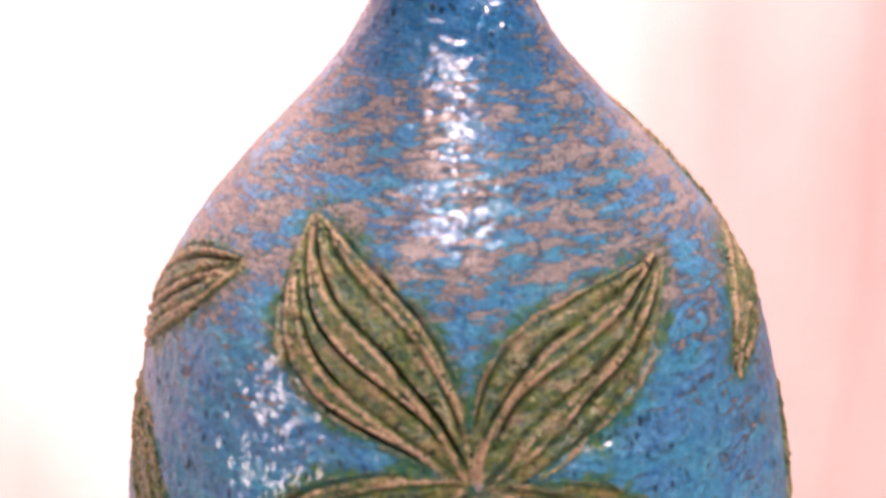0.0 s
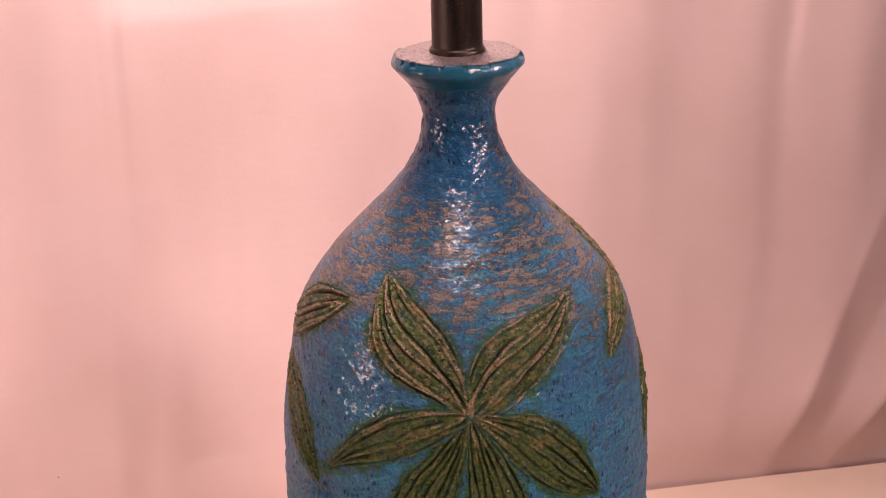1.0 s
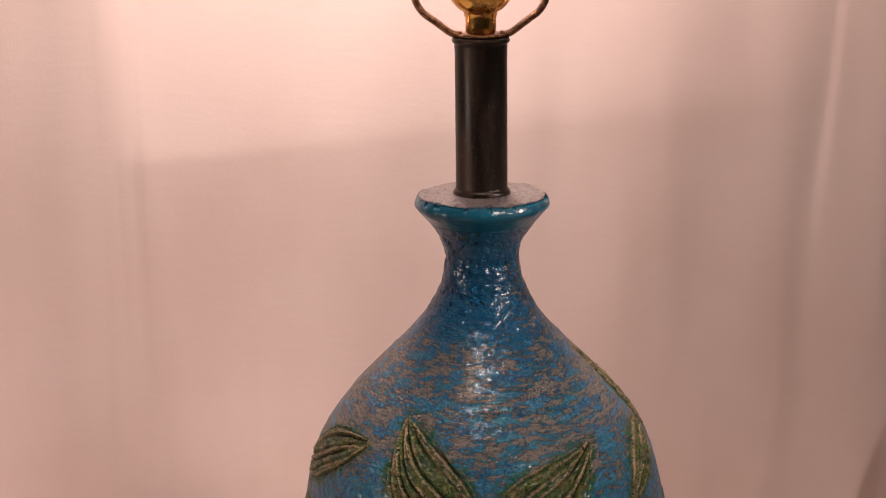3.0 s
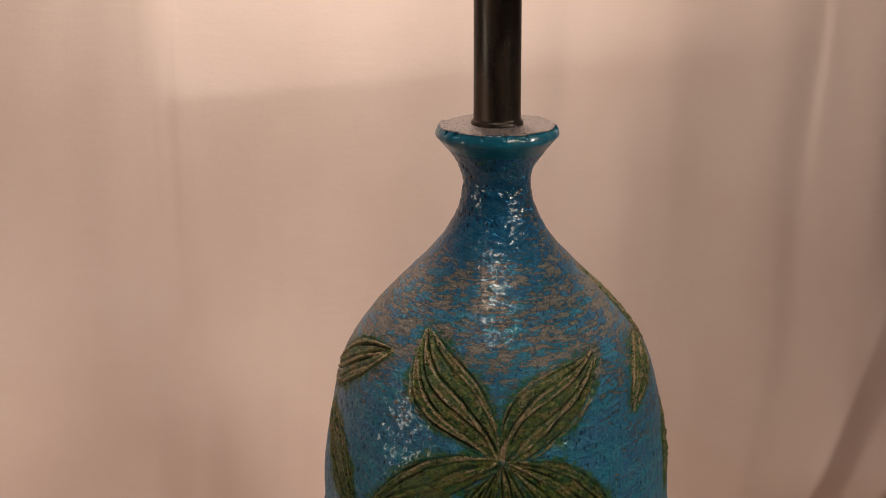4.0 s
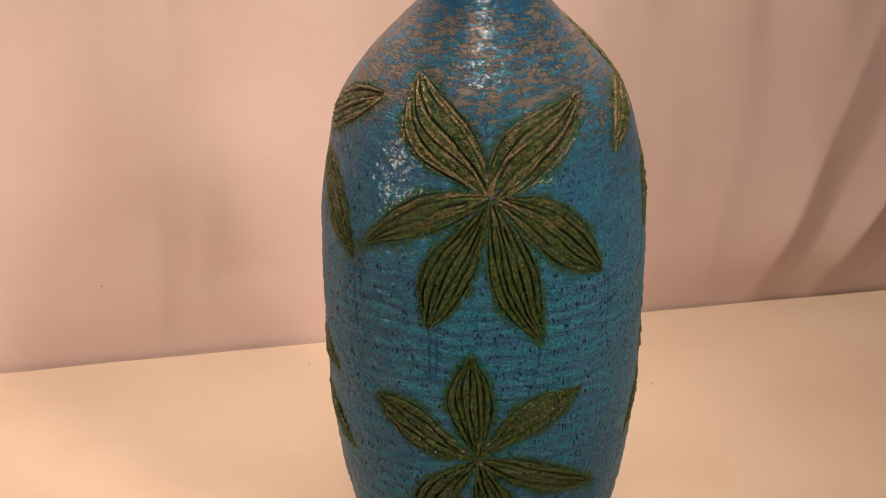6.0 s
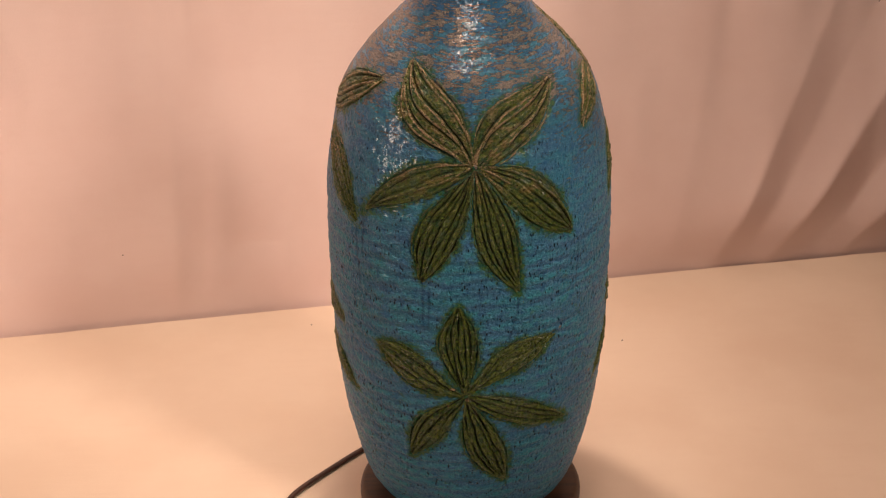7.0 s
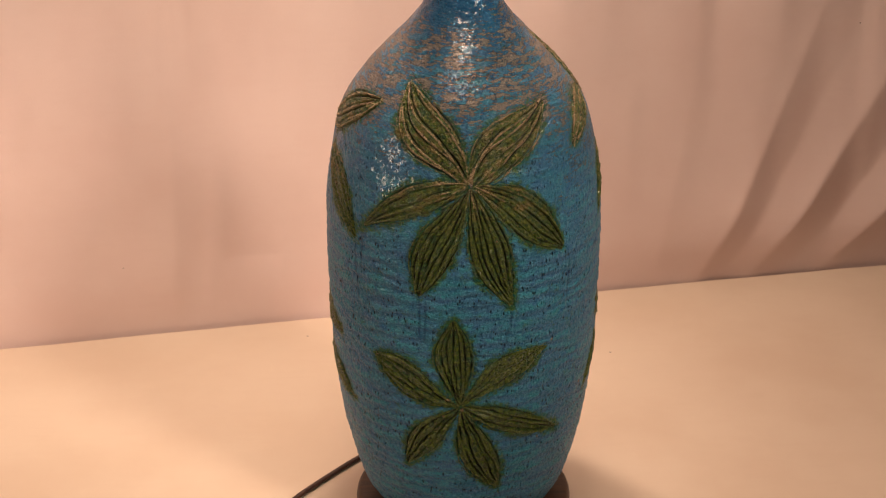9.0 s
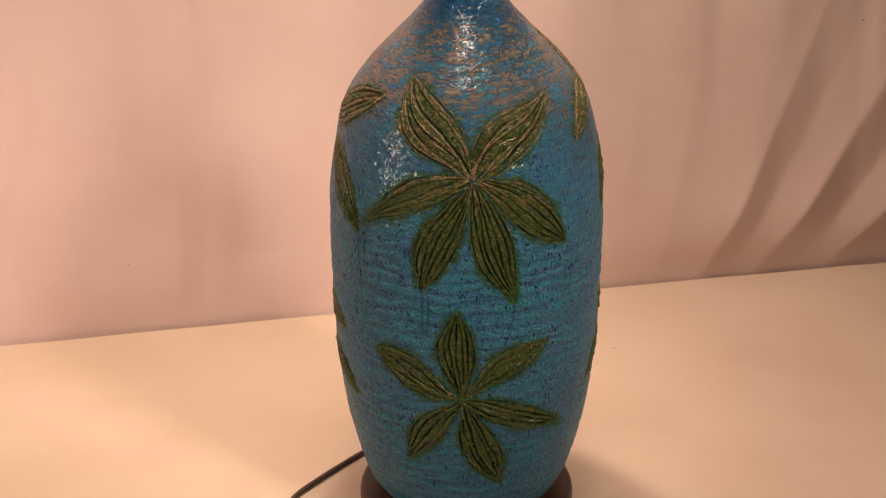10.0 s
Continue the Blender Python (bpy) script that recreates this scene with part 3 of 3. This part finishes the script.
CHIPS = [(-88.9, 0.2945, 1.3, 5.0), (-88.0, 0.3000, 0.9, 2.5), (-98.6, 0.1372, 2.6, 1.2), (-92.6, 0.1295, 1.6, 1.6), (-100.6, 0.1245, 1.2, 1.0), (-31.0, 0.1270, 1.3, 1.6),
         (-130.0, 0.1635, 1.2, 0.9), (-53.5, 0.1745, 1.0, 1.0), (-57.0, 0.0985, 1.1, 0.9), (-79.0, 0.2540, 0.9, 0.9)]


def chipped(angle, z):
    """1 where a chip of glaze is gone and the clay shows."""
    best = np.zeros_like(angle)
    for a0, z0, wide, high in CHIPS:
        best = np.maximum(best, 1 - step(np.hypot((angle - a0) * 1.6 / wide, (z - z0) * 1000 / high), 0.7, 1.2))
    return best


def dripped(angle, z):
    """Dark runs of glaze below the tips of leaves."""
    best = np.zeros_like(angle)
    for a0, top, a1, end in ((-110.0, 0.2140, -109.5, 0.182), (-72.0, 0.2030, -76.0, 0.172), (-44.5, 0.2330, -45.5, 0.196), (-136.5, 0.2540, -137.5, 0.222),
                             (-141.0, 0.2420, -139.5, 0.200), (-107.0, 0.2100, -107.5, 0.180), (-121.5, 0.0715, -123.0, 0.060), (-74.5, 0.0585, -72.5, 0.050)):
        t = np.clip((top - z) / (top - end), 0, 1)
        du = (angle - a0 - (a1 - a0) * t) * 1.6 + 0.9 * (value_noise(z * 160, z * 0 + a0, 3) - 0.5)
        inside = step(z, end - 0.002, end + 0.004) * (1 - step(z, top - 0.001, top + 0.002))
        best = np.maximum(best, np.exp(-((du / 0.85) ** 2)) * inside * (0.5 + 0.5 * value_noise(z * 300 + a0, z * 0, 2)))
    return best


def clay_amount(angle, along, z):
    """Where the blue glaze lies thin and bare clay shows."""
    u, v = np.radians(angle) * 90 + 400, along * 1000
    patch = value_noise(u / 13, v / 8 + 60, 5)
    streak = value_noise(u / 11, v / 2.7 + 20, 6)
    band = step(z, 0.275, 0.345) * (1 - step(z, 0.366, 0.398))
    side = step(np.abs(angle + 90), 5, 60) * step(z, 0.235, 0.29) * (angle > -90)
    amount = np.maximum(band, 0.7 * side) * (0.21 + 0.34 * patch + 0.60 * (streak - 0.4))
    flank = step(np.abs(angle + 90), 30, 75) * step(z, 0.325, 0.345) * (1 - step(z, 0.372, 0.392))
    amount = amount + 0.10 * step(z, 0.36, 0.40) + 0.12 * flank + 0.05 * band
    return np.clip(amount, 0, 1)


def ceramic_body(lamp):
    angle = np.concatenate([np.linspace(-200, 20, 640), np.linspace(20, 160, 90)[1:-1]])
    ga, gz = np.meshgrid(angle, OUT_Z, indexing="xy")
    gr = np.broadcast_to(OUT_R[:, None], ga.shape)
    dr, dz = np.gradient(OUT_R), np.gradient(OUT_Z)
    n = np.hypot(dr, dz)
    out, up = (dz / n)[:, None], (-dr / n)[:, None]
    gs = np.broadcast_to(OUT_S[:, None], ga.shape)
    around = np.radians(ga + 90) * gr
    near, under = leaf_nearness(ga, gz)
    near, under = near * (gz < 0.4), under * (gz < 0.4)
    d = pot_relief(around, gs, gz) - 0.0016 * under
    flat = step(gz, 0.4448, 0.4457)
    d = d * (1 - flat) + flat * 0.00035 * (value_noise(gr * 700 * np.cos(np.radians(ga)) + 60, gr * 700 * np.sin(np.radians(ga)) + 60, 4) - 0.6)
    brim = step(gz, 0.4340, 0.4385) * (gr > 0.027)
    nick = value_noise(ga / 14 + 40, gz * 0, 5) - 0.5
    d = d + brim * (0.0012 * nick - 0.0012 * step(gz, 0.4425, 0.4440) * step(value_noise(ga / 7 + 70, gz * 160, 7), 0.70, 0.92))
    rr, zz = gr + out * d, gz + up * d
    a = np.radians(ga)
    pts = np.stack([rr * np.cos(a), rr * np.sin(a), zz], -1)
    lip = step(gz, 0.416, 0.430) * (1 - flat)
    clay = clay_amount(ga, gs, gz) * (1 - lip) + flat * (0.6 + 0.3 * value_noise(pts[..., 0] * 300 + 50, pts[..., 1] * 300 + 50, 5))
    clay = np.maximum(clay, chipped(ga, gz))
    ring = value_noise(around * 60 + 21, gs * 90, 6) * (0.5 + 0.5 * np.sin(gs * 1000 / 8.6 * 2 * np.pi + 5.0 * value_noise(around * 41.7 + 16.7, gs * 62.5, 4) + 2 * around)) * (1 - 0.6 * step(gz, 0.24, 0.30))
    data = {"clay": clay, "green": near, "dusty": flat, "deep": step(gz, 0.350, 0.392) * (1 - 0.1 * lip), "even": 0.85 * lip * (gr > 0.026), "gloss": 0.22 + 0.40 * step(gz, 0.22, 0.34) * (0.7 + 0.6 * value_noise(around * 45 + 30, gs * 70, 2)), "drip": dripped(ga, gz), "ring": ring,
            "around": np.where(flat > 0.5, pts[..., 0], around), "along": np.where(flat > 0.5, pts[..., 1] + 2.0, gs)}
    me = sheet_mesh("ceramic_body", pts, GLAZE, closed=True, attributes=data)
    return part("ceramic_body", me, lamp, "hand-thrown bottle of blue glaze with bare clay flecks")


def leaf_patch(leaf, body, seed):
    (a0, z0), _, half, bend, veins, sway, skew, tail = leaf
    scale, chord, length, way = leaf_axes(leaf)
    end = 1 + tail
    ns, nw = int(1.1 * length / 0.00042), int(2.6 * half / 0.00032)
    s, w = np.linspace(-0.03, end + 0.03, ns), np.linspace(-1.24, 1.24, nw)
    gs, gw = np.meshgrid(s, w, indexing="ij")
    wide = half * leaf_width(gs, skew)
    wobble = 0.0009 * (value_noise(gs * 9 + seed, gw * 1.5 + seed, 6) - 0.5) + 0.0010 * (value_noise(gs * 3.5 + seed, gw * 0 + 2, 3) - 0.5)
    inner = np.clip(gs, 0, 1)
    across = gw * (wide + 0.0006) + bend * 4 * inner * (1 - inner) + sway * np.sin(2 * np.pi * inner) + wobble
    angle = a0 + (gs * length * way.x + across * way.y) / scale
    z = z0 + gs * length * way.y - across * way.x
    groove, shoulder, pillow = np.zeros_like(gs), np.zeros_like(gs), np.ones_like(gs)
    high = step(z, 0.235, 0.32)
    lines = np.linspace(-1, 1, veins + 1)
    for k, at in enumerate(lines):
        rim = abs(at) > 0.99
        shift = (0.9 / veins) * (value_noise(gs * 4 + 11 * k + seed, gs * 0 + k, 7) - 0.5) * (not rim)
        off = (gw - at * 0.92 - shift) * wide
        first = 0.0 if k % 2 else 0.10 + 0.10 * ((seed * 7 + k * 3) % 5) / 5
        last = end if abs(at) < 0.45 or rim else 0.86 + 0.03 * ((seed + 2 * k) % 5)
        reach = step(gs, first - 0.03, first + 0.05) * (1 - step(gs, last - 0.06, last + 0.02))
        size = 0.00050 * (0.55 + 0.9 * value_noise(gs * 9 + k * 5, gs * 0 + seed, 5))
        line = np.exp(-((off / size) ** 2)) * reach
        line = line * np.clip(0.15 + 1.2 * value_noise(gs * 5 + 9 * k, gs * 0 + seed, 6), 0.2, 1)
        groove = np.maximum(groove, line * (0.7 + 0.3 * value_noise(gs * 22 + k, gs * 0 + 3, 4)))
        pillow = np.minimum(pillow, step(np.abs(off), 0.0, 0.0016))
        turn = 1 if (k + seed) % 2 else -1
        for hand, weight in ((turn, 1.0), (-turn, 0.35)):
            side = np.exp(-(((off - hand * 0.00125) / 0.00062) ** 2)) * weight * (0.35 + 0.8 * value_noise(gs * 11 + 3 * k, gs * 0 + seed + hand, 2))
            shoulder = np.maximum(shoulder, side * reach * (np.abs(gw) < 1.05))
    groove = np.clip(groove, 0, 1)
    edge = step(np.abs(gw) + 0.16 * (value_noise(gs * length * 400 + seed, gw * 2 + 5, 1) - 0.5), 0.99, 1.16)
    ends = np.maximum(1 - step(gs, -0.02, 0.03), step(gs, end - 0.03, end + 0.02))
    ragged = 0.00035 * (value_noise(gs * length * 900, gw * half * 900, 2) - 0.35)
    lift = 0.00005 + 0.00045 * pillow - 0.00140 * groove + 0.00060 * shoulder
    lift = lift * (1 - edge) * (1 - ends) + (ragged - 0.0012) * np.maximum(edge, ends)
    r = radius_at(z)
    around, along = np.radians(angle + 90) * r, along_at(z)
    lumpy = value_noise(around * 620 + 300, along * 620, 1) + 0.7 * value_noise(around * 1250 + 90, along * 1250, 4) - 0.85
    lift = lift + pot_relief(around, along, z) + 0.00075 * (1 - groove) * lumpy
    out, up = slant_at(z)
    r, zz, a = r + out * lift, z + up * lift, np.radians(angle)
    pts = np.stack([r * np.cos(a), r * np.sin(a), zz], -1)
    clay = (high * 0.9 + 0.04) * (0.5 + 0.9 * value_noise(gs * 6 + seed, gw * 3 + 4, 3))
    clay = clay + 1.6 * chipped(angle, z)
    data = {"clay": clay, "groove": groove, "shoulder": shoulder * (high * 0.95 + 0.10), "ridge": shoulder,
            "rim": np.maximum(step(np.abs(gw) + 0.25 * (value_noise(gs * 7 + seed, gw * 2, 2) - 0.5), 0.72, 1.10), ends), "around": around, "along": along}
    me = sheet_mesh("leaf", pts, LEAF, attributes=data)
    return part("leaf", me, body, "incised green glazed leaf with scratched veins")


def table_lamp():
    lamp = tagged(new("table_lamp"), "blue ceramic table lamp with incised green leaves, without its shade", "lamp")
    body = ceramic_body(lamp)
    for k, leaf in enumerate(LEAVES):
        leaf_patch(leaf, body, 3 + 7 * k)
    foot = [(0.0, 0.0), (0.076, 0.0), (0.0800, 0.0010), (0.0810, 0.0045), (0.0808, 0.0100), (0.0790, 0.0140), (0.0760, 0.0150), (0.0, 0.0150)]
    part("base", turned("base", rounded(foot, 3), WOOD), lamp, "turned dark brown wooden base")
    stem = [(0.0, 0.4440), (0.0138, 0.4440), (0.0140, 0.4462), (0.0136, 0.4478), (0.0127, 0.4486), (0.0125, 0.4500), (0.0125, 0.5150),
            (0.0127, 0.5172), (0.0127, 0.5178), (0.0125, 0.5180), (0.0126, 0.5185), (0.0137, 0.5192), (0.0138, 0.5206), (0.0130, 0.5216), (0.0, 0.5218)]
    part("stem", turned("stem", rounded(stem, 2), BRONZE, 64), lamp, "dark bronze tube with a beaded rim")
    nipple = [(0.0, 0.5216), (0.0073, 0.5216), (0.0073, 0.5330), (0.0110, 0.5350), (0.0150, 0.5400), (0.0165, 0.5460), (0.0165, 0.5480)]
    shell = [(0.0168, 0.5475), (0.0170, 0.5490), (0.0162, 0.5500), (0.0162, 0.5790), (0.0166, 0.5800), (0.0158, 0.5806), (0.0150, 0.5800), (0.0148, 0.5560), (0.0, 0.5550)]
    socket = part("socket", turned("socket", rounded(nipple, 1) + rounded(shell, 1), BRASS, 64), lamp, "polished brass lamp socket")
    switch = tube("switch", [(0.0, -0.015, 0.5620), (0.0, -0.030, 0.5620), (0.0, -0.031, 0.5620)], 0.0022, BRASS)
    part("switch", switch, socket)
    plate = [(0.0, 0.52185), (0.0115, 0.52185), (0.0120, 0.5224), (0.0115, 0.5232), (0.0, 0.5232)]
    bracket = part("harp_bracket", turned("harp_bracket", plate, COPPER, 48), lamp, "aged copper bracket with two curved arms")
    for side in (-1, 1):
        way = [(side * 0.009, 0, 0.5228), (side * 0.0135, 0, 0.5226), (side * 0.0215, 0, 0.5290), (side * 0.0290, 0, 0.5340), (side * 0.0330, 0, 0.5450), (side * 0.0335, 0, 0.5600)]
        part("arm", tube("arm", smooth_path(way), 0.0038, COPPER, 12, 0.45, (0, 0.02, 1)), bracket)
    return lamp


table_lamp()


def power_cord():
    way = [(0.03, 0.115, 0.0024), (-0.02, 0.105, 0.0024), (-0.050, 0.092, 0.0024), (-0.081, 0.062, 0.0024), (-0.115, 0.020, 0.0024), (-0.131, -0.002, 0.0024),
           (-0.136, -0.020, 0.0024), (-0.135, -0.050, 0.0024), (-0.128, -0.10, 0.0024), (-0.150, -0.20, 0.0024), (-0.21, -0.30, 0.0024)]
    way = [(0.012, 0.079, 0.0040), (0.022, 0.095, 0.0026)] + way[1:]
    cord = tagged(new("power_cord", tube("power_cord", smooth_path(way, 4), 0.0023, FLEX, 10, 0.75)), "dark brown lamp cord lying curved on the table cover", "cord")
    return cord


power_cord()


def lint_speck(place, normal, size, turn):
    bm = bmesh.new()
    bmesh.ops.create_icosphere(bm, subdivisions=1, radius=1.0)
    for v in bm.verts:
        v.co = Vector((v.co.x * size, v.co.y * size * 0.6, v.co.z * size * 0.4)) * (0.8 + 0.4 * noise.noise(v.co * 3 + Vector(place) * 50))
    me = bpy.data.meshes.new("lint_speck")
    bm.to_mesh(me)
    bm.free()
    me.materials.append(LINT)
    ob = new("lint_speck", me)
    ob.matrix_world = Matrix.Translation(place) @ Vector(normal).to_track_quat("Z", "Y").to_matrix().to_4x4() @ pose(0, 0, 0, 0, 0, turn)
    return tagged(ob, "tiny dark speck of lint on the cream cotton", "speck", "specks of lint")


for x, z, size in ((-0.301, 0.067, 0.0011), (0.395, 0.254, 0.0012)):
    d = float(sheet_swell(np.array(x), np.array(z)))
    lint_speck((x + SHEET_NORMAL.x * d, SHEET_Y + SHEET_SLOPE * x + SHEET_NORMAL.y * d, z), SHEET_NORMAL, size, 40)
for x, y, size in ((0.142, 0.244, 0.0012), (-0.184, 0.11, 0.0011), (-0.135, 0.285, 0.0012)):
    lint_speck((x, y, -0.0004), (0, 0, 1), size, 25)
